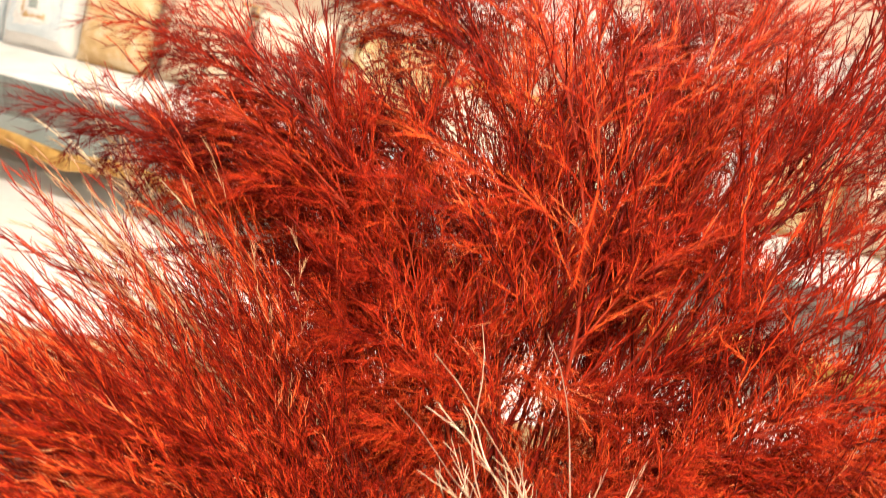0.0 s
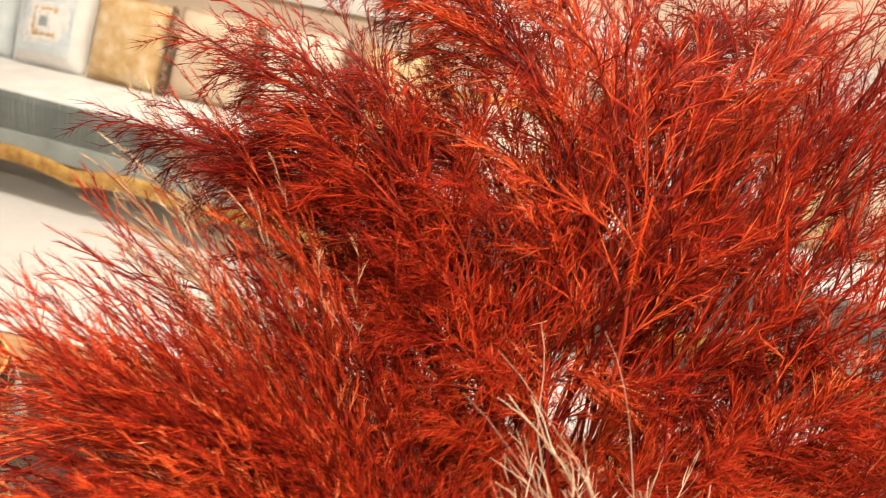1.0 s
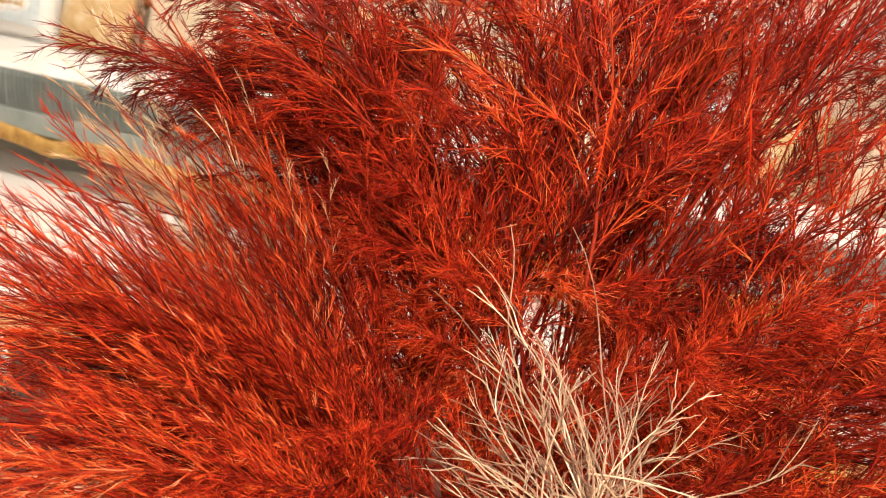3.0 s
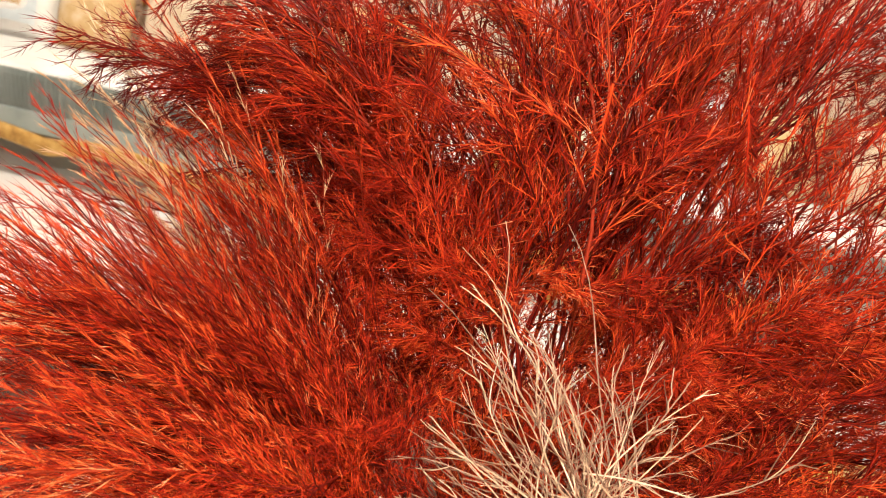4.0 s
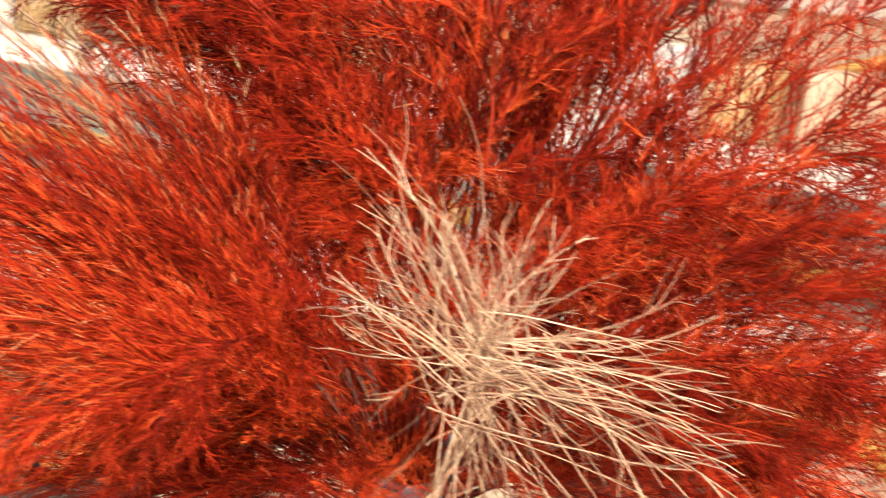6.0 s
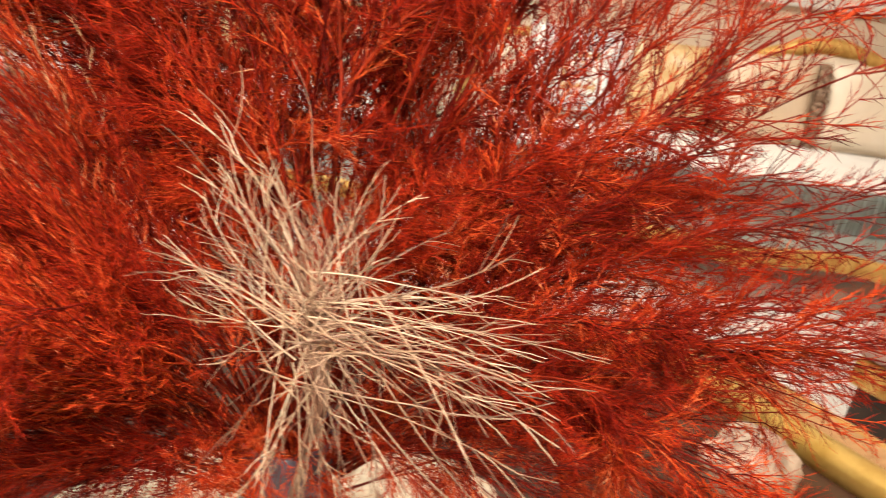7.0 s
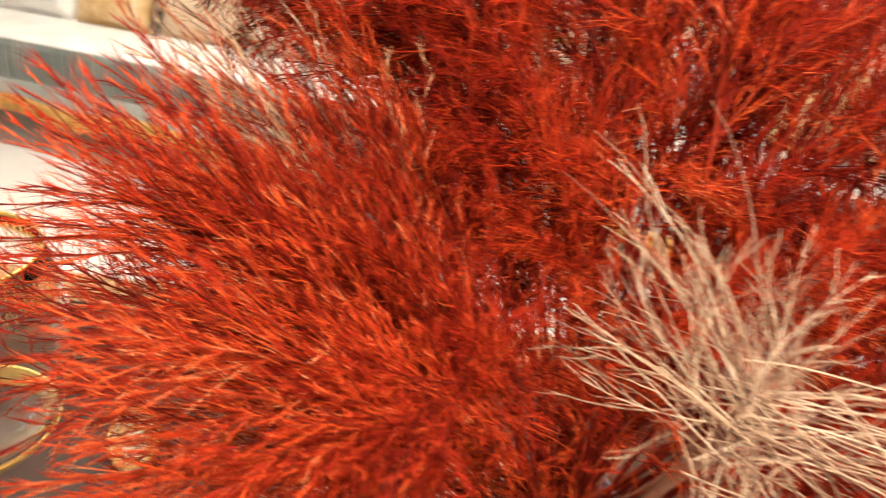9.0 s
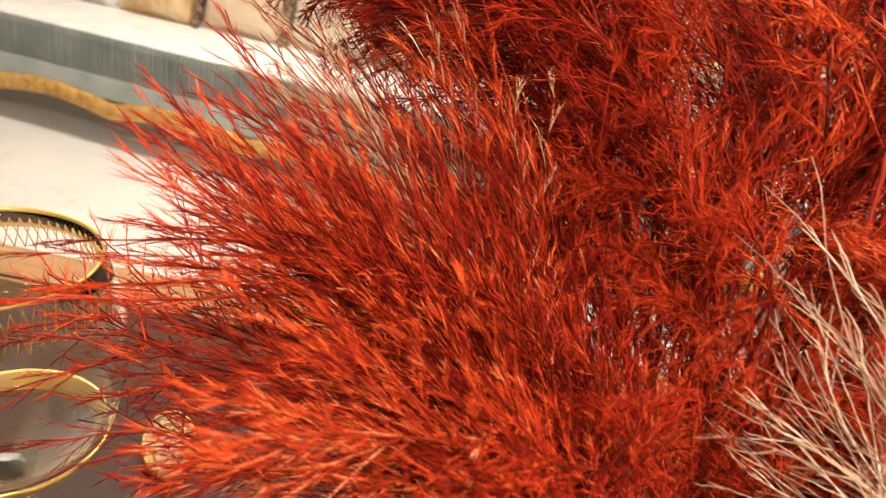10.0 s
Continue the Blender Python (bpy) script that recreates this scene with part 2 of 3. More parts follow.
# ---- sofas ----
def cushion_mesh(w, h, d, puff=1.0, n=14):
    """A soft square cushion that stands on its lower edge."""
    bm = bmesh.new()
    rows = {}
    for side in (-1, 1):
        for i in range(n + 1):
            for j in range(n + 1):
                if side == 1 and (i in (0, n) or j in (0, n)):
                    rows[side, i, j] = rows[-1, i, j]
                    continue
                a, b = 2 * i / n - 1, 2 * j / n - 1
                bulge = ((1 - a ** 4) * (1 - b ** 4)) ** 0.6
                pinch = 1 - 0.05 * (1 - abs(a)) * abs(b) ** 3
                pinch2 = 1 - 0.05 * (1 - abs(b)) * abs(a) ** 3
                wob = 0.006 * noise.noise(Vector((3 * a, 3 * b, 7 * side + w * 31)))
                rows[side, i, j] = bm.verts.new((a * w / 2 * pinch2, side * d / 2 * bulge * puff + wob, h / 2 + b * h / 2 * pinch))
    for side in (-1, 1):
        for i in range(n):
            for j in range(n):
                q = [rows[side, i, j], rows[side, i + 1, j], rows[side, i + 1, j + 1], rows[side, i, j + 1]]
                bm.faces.new(q if side == -1 else q[::-1])
    return bm


def cushion(u, v, w, h, mat, lean, roll, label, fringe=False, squares=False):
    ob = thing("cushion", ROOM @ pose(u, v, 0.503) @ pose(0, 0, 0, lean, roll, 0), label, "cushion", "cushions on the sofas")
    cover = part("cover", cushion_mesh(w, h, 0.15), mat, ob, smooth=True)
    part("piping", sweep([(-w / 2, 0, 0.0), (-w / 2 + 0.01, 0, h * 0.5), (-w / 2, 0, h), (0, 0, h - 0.006), (w / 2, 0, h), (w / 2 - 0.01, 0, h * 0.5), (w / 2, 0, 0), (0, 0, 0.004), (-w / 2, 0, 0)], 0.005, 6), mat, cover)
    if fringe:
        rng = random.Random(int(u * 100))
        tufts = []
        for k in range(46):
            z = h * (k + 0.5) / 46
            s = rng.uniform(0.028, 0.045)
            tufts.append(sweep([(w / 2 - 0.006, -0.01, z), (w / 2 + s * 0.6, -0.03 + rng.uniform(-0.02, 0.02), z + rng.uniform(-0.006, 0.006)), (w / 2 + s, -0.035 + rng.uniform(-0.02, 0.02), z - 0.012 + rng.uniform(-0.006, 0.006))], [0.006, 0.007, 0.003], 5))
        part("fringe", merge(tufts), FRINGE, cover, "dark brown tufted fringe")
    if squares:
        for k, (s, mm) in enumerate(((0.36, BLUE_FABRIC), (0.27, WHITE_FABRIC), (0.19, TAN_FABRIC), (0.15, WHITE_FABRIC), (0.07, TEAL_FABRIC))):
            e = s * w
            bm = cushion_mesh(e * 2, e * 2, 0.02, 1.0, 8)
            part("applique", bm, mm, cover, "concentric square fabric band", pose(0, -0.066 - 0.004 * k, h / 2 - e))
    return ob


def wave(u):
    """The carved lower rim: drops in rounded points between flat arches."""
    a = (u / 0.66) % 1.0
    return 0.165 + 0.013 * math.cos(2 * math.pi * a) - 0.014 * math.exp(-((a - 0.5) / 0.09) ** 2)


def sofa(u0, u1, crest_u, label):
    ob = thing("sofa", ROOM, label, "sofa", "sofas along the wall")
    part("seat_cushion", box(u0 + 0.14, u1 - 0.14, -0.445, 0.16, 0.44, 0.5, 0.018, 3), WHITE_FABRIC, ob, "white damask seat cushion")
    part("body", box(u0 + 0.02, u1 - 0.02, -0.43, 0.3, 0.225, 0.44, 0.01), TEAL_FABRIC, ob)
    # gathered skirt: soft upright pleats
    bm = bmesh.new()
    n = int((u1 - u0 - 0.04) / 0.011)
    cols = []
    rng = random.Random(7)
    for k in range(n + 1):
        u = u0 + 0.02 + (u1 - u0 - 0.04) * k / n
        y = -0.452 - (0.008 if k % 2 else 0.0) * rng.uniform(0.3, 1.0)
        cols.append([bm.verts.new((u, y + dy, z)) for z, dy in ((0.325, -0.006), (0.40, -0.010), (0.465, -0.006), (0.488, 0.004))])
    for a, b in zip(cols, cols[1:]):
        for i in range(3):
            bm.faces.new((a[i], b[i], b[i + 1], a[i + 1]))
    bmesh.ops.solidify(bm, geom=bm.faces[:], thickness=0.008)
    part("pleated_skirt", bm, TEAL_FABRIC, ob, "grey green gathered satin skirt")
    part("lower_band", box(u0 + 0.01, u1 - 0.01, -0.462, -0.40, 0.22, 0.322, 0.008), TEAL_FABRIC, ob)
    # gilded scalloped rim
    bm = bmesh.new()
    n = int((u1 - u0) / 0.02)
    secs = []
    for k in range(n + 1):
        u = u0 + (u1 - u0) * k / n
        lo = wave(u)
        sec = [(-0.44, lo + 0.075), (-0.470, lo + 0.07), (-0.482, lo + 0.045), (-0.476, lo + 0.028), (-0.486, lo + 0.012), (-0.470, lo - 0.004), (-0.44, lo)]
        secs.append([bm.verts.new((u, y, z)) for y, z in sec])
    for a, b in zip(secs, secs[1:]):
        for i in range(len(a)):
            j = (i + 1) % len(a)
            bm.faces.new((a[i], b[i], b[j], a[j]))
    part("carved_rim", bm, GOLD_WOOD, ob, "gilded scalloped wooden rim", smooth=True)
    for u in (u0 + 0.12, u1 - 0.12):
        for v in (-0.4, 0.24):
            part("leg", lathe([(0, 0), (0.022, 0), (0.018, 0.03), (0.032, 0.09), (0.026, 0.13), (0.04, 0.18), (0.04, 0.225), (0, 0.225)], 16), GOLD_WOOD, ob, m=pose(u, v, 0), smooth=True)
    # back with a crested gilded rail
    bm = bmesh.new()
    n = 60
    secs = []

    def crest(u):
        return 0.725 + 0.10 * math.exp(-((u - crest_u) / 0.34) ** 2) + 0.03 * math.cos((u - crest_u) * 5.2)

    for k in range(n + 1):
        u = u0 + 0.02 + (u1 - u0 - 0.04) * k / n
        secs.append([bm.verts.new((u, y, z)) for y, z in ((0.13, 0.44), (0.15, 0.6), (0.19, crest(u)), (0.30, crest(u)), (0.30, 0.25))])
    for a, b in zip(secs, secs[1:]):
        for i in range(4):
            bm.faces.new((a[i], b[i], b[i + 1], a[i + 1]))
    part("backrest", bm, CREAM_FABRIC, ob, "cream upholstered back")
    part("crest_rail", sweep([(u0 + (u1 - u0) * k / n, 0.215, crest(u0 + (u1 - u0) * k / n) + 0.012) for k in range(n + 1)], [0.022 + 0.008 * math.cos(k * 1.3) ** 2 + 0.014 * math.exp(-((u0 + (u1 - u0) * k / n - crest_u) / 0.2) ** 2) for k in range(n + 1)], 10), GOLD_WOOD, ob, "carved gilded crest rail", smooth=True)
    for e, s in ((u0, 1), (u1, -1)):
        part("arm", box(min(e, e + s * 0.14), max(e, e + s * 0.14), -0.42, 0.2, 0.44, 0.62, 0.05, 4), CREAM_FABRIC, ob, smooth=True)
        part("arm_rail", sweep([(e + s * 0.07, 0.2, 0.66), (e + s * 0.07, -0.2, 0.65), (e + s * 0.07, -0.42, 0.635), (e + s * 0.07, -0.475, 0.58), (e + s * 0.07, -0.46, 0.5)], 0.026, 10), GOLD_WOOD, ob, smooth=True)
    return ob


sofa(-1.25, 2.35, 0.82, "long gilded sofa with a white seat and grey green skirt")
sofa(2.45, 5.9, 3.95, "gilded sofa with white seat beneath tan cushions")
cushion(-0.66, 0.02, 0.42, 0.42, BLUE_FABRIC, -16, 1, "pale blue satin cushion on the sofa")
cushion(-0.21, 0.0, 0.43, 0.43, WHITE_FABRIC, -16, 0, "white cushion with pale blue and gold squares", squares=True)
cushion(0.215, 0.0, 0.41, 0.42, TAN_FABRIC, -15, 2, "golden tan brocade cushion with brown fringe", fringe=True)
cushion(0.66, 0.02, 0.41, 0.42, BEIGE_FABRIC, -15, 1, "plain beige silk cushion with brown fringe", fringe=True)
cushion(1.12, 0.02, 0.42, 0.42, CREAM_FABRIC, -15, -1, "cream cushion on the sofa", fringe=True)
cushion(1.6, 0.02, 0.42, 0.42, TAN_FABRIC, -15, 0, "golden tan brocade cushion on the sofa")
cushion(2.95, -0.03, 0.44, 0.35, WHITE_FABRIC, -16, 0, "white cushion with pale blue and gold squares", squares=True)
cushion(3.30, 0.0, 0.36, 0.33, TAN_FABRIC, -15, 0, "golden tan brocade cushion with brown fringe", fringe=True)
cushion(3.70, 0.0, 0.37, 0.33, BEIGE_FABRIC, -15, 1, "plain beige silk cushion with brown fringe", fringe=True)
cushion(4.11, 0.0, 0.40, 0.34, CREAM_FABRIC, -15, 0, "cream silk cushion on the sofa")
cushion(4.55, 0.0, 0.42, 0.34, TAN_FABRIC, -15, 0, "golden tan brocade cushion on the sofa")

# ---- low table ----
TOP = 0.45
edge = [(-1.30, -0.25), (1.60, -0.25), (1.60, 0.60), (0.97, 1.52), (-1.30, 1.52)]


def inset(pts, d):
    out = []
    n = len(pts)
    for k in range(n):
        a, b, c = Vector(pts[k - 1]), Vector(pts[k]), Vector(pts[(k + 1) % n])
        e, f = (b - a).normalized(), (c - b).normalized()
        ne, nf = Vector((-e.y, e.x)), Vector((-f.y, f.x))
        w = (ne + nf) / (1 + ne.dot(nf))
        out.append(tuple(b + d * w))
    return out


table = thing("coffee_table", pose(0, 0, 0), "dark brown lacquered low table with gilded edge", "coffee table")
part("tabletop", prism(inset(edge, 0.12), TOP - 0.03, TOP), BROWN_TOP, table)
ring, hole = inset(edge, 0.0), inset(edge, 0.125)
bm = bmesh.new()
lo, hi = TOP - 0.05, TOP + 0.004
vs = [[bm.verts.new((x, y, z)) for x, y in pts] for pts, z in ((ring, lo), (ring, hi), (hole, hi), (hole, lo))]
for a, b in zip(vs, vs[1:] + vs[:1]):
    for k in range(len(edge)):
        j = (k + 1) % len(edge)
        bm.faces.new((a[k], a[j], b[j], b[k]))
part("wooden_border", bm, TAN_WOOD, table, "honey brown wooden border")
for d, r, z, mat, nm in ((0.16, 0.036, TOP + 0.014, GOLD, "gilded_moulding"), (0.115, 0.005, TOP + 0.004, DARK, "inlay_line"), (0.012, 0.018, TOP - 0.012, GOLD_WOOD, "outer_bead")):
    pts = inset(edge, d)
    n = len(pts)
    if nm != "inlay_line":
        pts = pts[1:4]
        part(nm, sweep([(x, y, z) for x, y in (pts[0], pts[1], pts[2])], r, 14), mat, table, smooth=True)
    else:
        part(nm, sweep([(x, y, z) for x, y in pts + pts[:1]], r, 8), mat, table)
for x, y in ((-1.15, -0.1), (1.45, -0.1), (1.42, 0.5), (0.80, 1.40), (-1.15, 1.40)):
    part("leg", lathe([(0, 0), (0.03, 0), (0.025, 0.05), (0.05, 0.2), (0.035, 0.32), (0.06, 0.4), (0, 0.4)], 20), GOLD_WOOD, table, m=pose(x, y, 0), smooth=True)

# ---- stool beyond the table ----
stool = thing("stool", pose(1.80, 1.46, 0, 0, 0, -56), "mauve velvet stool with gilded apron", "stool")
part("seat", box(-0.3, 0.3, -0.22, 0.22, 0.36, 0.45, 0.035, 4), MAUVE, stool, smooth=True)
part("apron", box(-0.29, 0.29, -0.21, 0.21, 0.28, 0.357, 0.012), GOLD_WOOD, stool, "gilded wooden apron")
part("base", box(-0.27, 0.27, -0.19, 0.19, 0.05, 0.277, 0.01), DARK, stool, "black wooden base")
for x in (-0.24, 0.24):
    for y in (-0.16, 0.16):
        part("foot", lathe([(0, 0), (0.025, 0), (0.03, 0.03), (0.02, 0.048), (0, 0.048)], 14), GOLD_WOOD, stool, m=pose(x, y, 0))

# ---- vase and what stands by it ----
VX, VY = 0.19, 0.54
vase = part("vase", lathe([(0, 0), (0.06, 0), (0.064, 0.012), (0.055, 0.03), (0.075, 0.12), (0.085, 0.2), (0.07, 0.3), (0.042, 0.38), (0.034, 0.42), (0.040, 0.47), (0.036, 0.47), (0.030, 0.42), (0.03, 0.3), (0, 0.28)], 40), VASE_GLAZE, m=pose(VX, VY, TOP + 0.012), smooth=True)
tagged(vase, "tall violet grey glazed vase on the low table", "vase")
mat_bm = lathe([(0, 0.010)] + [(0.02 * k, 0.010 + (0.0015 if k % 3 else -0.002)) for k in range(1, 19)] + [(0.375, 0.007), (0.39, 0.010), (0.40, 0.007), (0.405, 0.003), (0.40, 0.0), (0, 0.0)], 144)
for v in mat_bm.verts:
    r, a = math.hypot(v.co.x, v.co.y), math.atan2(v.co.y, v.co.x)
    if r > 0.3:
        f = 1 + 0.035 * (r - 0.3) / 0.1 * abs(math.sin(a * 18))
        v.co.x, v.co.y = v.co.x * f, v.co.y * f
lace = part("table_mat", mat_bm, LACE, m=pose(0.16, 0.70, TOP + 0.001), smooth=True)
tagged(lace, "round ecru lace mat under the vase", "table mat")

holder = thing("glass_goblet", pose(-0.33, 0.66, TOP + 0.002), "large clear glass goblet with gold base and rim", "goblet")
GOB = [(0.012, 0.322), (0.04, 0.327), (0.068, 0.343), (0.090, 0.375), (0.1005, 0.42), (0.100, 0.465), (0.093, 0.505), (0.086, 0.528)]
part("bowl", lathe([(0, 0.3215)] + GOB + [(0.0845, 0.529)] + [(r - 0.0025, z + 0.003) for r, z in GOB[::-1][1:]] + [(0, 0.3255)], 56), THIN_GLASS, holder, smooth=True)
part("gold_band", lathe([(0.0715, 0.3440), (0.0810, 0.3570), (0.0835, 0.3590), (0.0840, 0.3570), (0.0720, 0.3400), (0.0715, 0.3440)], 56), GOLD, holder, "wide gold band round the lower bowl", smooth=True)
# gold lattice round the rim, inside the glass
wires = []
for k in range(64):
    for turn in (-1, 1):
        line = []
        for q in range(4):
            a = 2 * math.pi * (k + turn * q / 3) / 64
            r0 = 0.0905 - 0.0072 * q / 3
            line.append((r0 * math.cos(a), r0 * math.sin(a), 0.490 + 0.032 * q / 3))
        wires.append(sweep(line, 0.0005, 5))
part("gold_lattice", merge(wires), GOLD, holder, "gold lattice band below the rim", smooth=True)
part("rim", lathe([(0.0845, 0.5275), (0.0865, 0.5295), (0.0855, 0.5315), (0.0840, 0.5300), (0.0845, 0.5275)], 56), GOLD, holder, "thin gold rim", smooth=True)
part("stem", lathe([(0, 0.012), (0.014, 0.014), (0.009, 0.06), (0.012, 0.12), (0.018, 0.15), (0.011, 0.18), (0.009, 0.26), (0.02, 0.3205), (0, 0.3205)], 24), GLASS, holder, smooth=True)
part("foot", lathe([(0, 0), (0.07, 0), (0.072, 0.004), (0.05, 0.009), (0.012, 0.0125), (0, 0.0125)], 40), GLASS, holder, smooth=True)


def ornament_mesh(seed, rx, ry, rz):
    """A rough lump of banded stone, flat below."""
    bm = bmesh.new()
    bmesh.ops.create_icosphere(bm, subdivisions=4, radius=1.0)
    for v in bm.verts:
        n = 1 + 0.22 * noise.noise(v.co * 1.7 + Vector((seed, 0, 0))) + 0.09 * noise.noise(v.co * 5 + Vector((0, seed, 0)))
        p = v.co * n
        v.co = (p.x * rx, p.y * ry, max(p.z, -0.55) * rz)
    return bm


STONE = noisy("pinkish_beige_stone", [(0.3, (0.28, 0.18, 0.13)), (0.5, (0.46, 0.33, 0.25)), (0.75, (0.66, 0.54, 0.42))], 22, 6, 0.5, bump=0.4, fine=120)
lump = part("stone_ornament", ornament_mesh(3.1, 0.09, 0.075, 0.06), STONE, m=pose(0.90, 1.02, TOP + 0.033, 0, 0, 30), smooth=True)
tagged(lump, "rough pinkish beige stone ornament on the table", "ornament")
dish = thing("ornate_dish", pose(-0.36, 1.03, TOP + 0.001, 0, 0, 112), "small oval beige dish with carved rings", "dish")
oval = Matrix.Diagonal((1.2, 0.62, 1.0, 1))
bm = lathe([(0, 0.004), (0.03, 0.0), (0.05, 0.004), (0.062, 0.02), (0.060, 0.022), (0.048, 0.009), (0.03, 0.006), (0, 0.008)], 40)
bmesh.ops.transform(bm, matrix=oval, verts=bm.verts[:])
part("bowl", bm, LACE, dish, smooth=True)
for r, z in ((0.058, 0.021), (0.046, 0.011), (0.034, 0.009)):
    part("ring", sweep([(1.2 * r * math.cos(a * 0.1963), 0.62 * r * math.sin(a * 0.1963), z) for a in range(33)], 0.003, 6), GOLD_WOOD, dish, "gilded carved ring")


# ---- dried plants ----
def unit(a):
    return a / np.maximum(np.linalg.norm(a, axis=-1, keepdims=True), 1e-9)


def tubes(lines, r0, r1, sides=3):
    """Many thin tapered strands: lines (count, points, 3), radii at both ends by strand. Vertices and faces."""
    m, n, _ = lines.shape
    d = np.gradient(lines, axis=1)
    d = unit(d)
    ref = np.where(np.abs(d[..., 2:3]) < 0.9, np.array([0, 0, 1.0]), np.array([1.0, 0, 0]))
    u = unit(np.cross(d, ref))
    v = np.cross(d, u)
    t = np.linspace(0, 1, n)[None, :, None]
    r = r0[:, None, None] * (1 - t) + r1[:, None, None] * t
    rings = np.stack([lines + r * (math.cos(2 * math.pi * k / sides) * u + math.sin(2 * math.pi * k / sides) * v) for k in range(sides)], 2)
    verts = rings.reshape(-1, 3)
    base = np.arange(m * n * sides).reshape(m, n, sides)
    a, b = base[:, :-1], base[:, 1:]
    quads = np.stack([a, b, np.roll(b, -1, 2), np.roll(a, -1, 2)], -1).reshape(-1, 4)
    return verts, quads


def spikes(p0, p1, r):
    """Needles: three-sided, running out to a point."""
    d = unit(p1 - p0)
    ref = np.where(np.abs(d[:, 2:3]) < 0.9, np.array([0, 0, 1.0]), np.array([1.0, 0, 0]))
    u = unit(np.cross(d, ref))
    v = np.cross(d, u)
    ring = [p0 + r[:, None] * (math.cos(a) * u + math.sin(a) * v) for a in (0, 2.094, 4.189)]
    verts = np.stack([*ring, p1], 1).reshape(-1, 3)
    i = 4 * np.arange(len(p0))
    tris = np.concatenate([np.stack([i + k, i + (k + 1) % 3, i + 3], -1) for k in range(3)])
    return verts, tris


def mesh_of(name, quads=(), tris=(), mat=None):
    """One mesh from (vertices, faces) blocks."""
    verts, faces, off = [], [], 0
    sizes = []
    for block, k in [(b, 4) for b in quads] + [(b, 3) for b in tris]:
        verts.append(block[0])
        faces.append((block[1] + off).ravel())
        sizes.append(np.full(len(block[1]), k))
        off += len(block[0])
    verts, faces, sizes = np.concatenate(verts), np.concatenate(faces), np.concatenate(sizes)
    me = bpy.data.meshes.new(name)
    me.vertices.add(len(verts))
    me.vertices.foreach_set("co", verts.astype(np.float32).ravel())
    me.loops.add(len(faces))
    me.loops.foreach_set("vertex_index", faces.astype(np.int32))
    me.polygons.add(len(sizes))
    me.polygons.foreach_set("loop_start", np.concatenate([[0], np.cumsum(sizes)[:-1]]).astype(np.int32))
    me.update(calc_edges=True)
    if mat:
        me.materials.append(mat)
    return me


def grow(rng, root, way, length, n, droop, wander):
    """Polylines from roots: (count, n, 3); droop pulls them down (up: minus)."""
    m = len(root)
    pts = np.zeros((m, n, 3))
    pts[:, 0] = root
    d = unit(way)
    step = length / (n - 1)
    for k in range(1, n):
        d = unit(d + np.array([0, 0, -1.0]) * droop + rng.normal(0, wander, (m, 3)))
        pts[:, k] = pts[:, k - 1] + d * step[:, None]
    return pts


def along(lines, s):
    """Places and directions at shares s (count, k) of the lines."""
    m, n, _ = lines.shape
    x = s * (n - 1)
    i = np.minimum(x.astype(int), n - 2)
    f = (x - i)[..., None]
    rows = np.arange(m)[:, None]
    a, b = lines[rows, i], lines[rows, i + 1]
    return a * (1 - f) + b * f, unit(b - a)


def splay(rng, d, angle):
    """Turns directions d away from themselves by angle, to a random side."""
    side = unit(np.cross(d, rng.normal(0, 1, d.shape)))
    return d * np.cos(angle)[..., None] + side * np.sin(angle)[..., None]


def two_rows(rng, d, normal, angle, sign):
    """Turns directions d to both sides within the plane square to normal, a little uneven."""
    side = unit(np.cross(d, normal)) * sign[..., None]
    side = unit(side + rng.normal(0, 0.38, d.shape))
    return unit(d * np.cos(angle)[..., None] + side * np.sin(angle)[..., None])


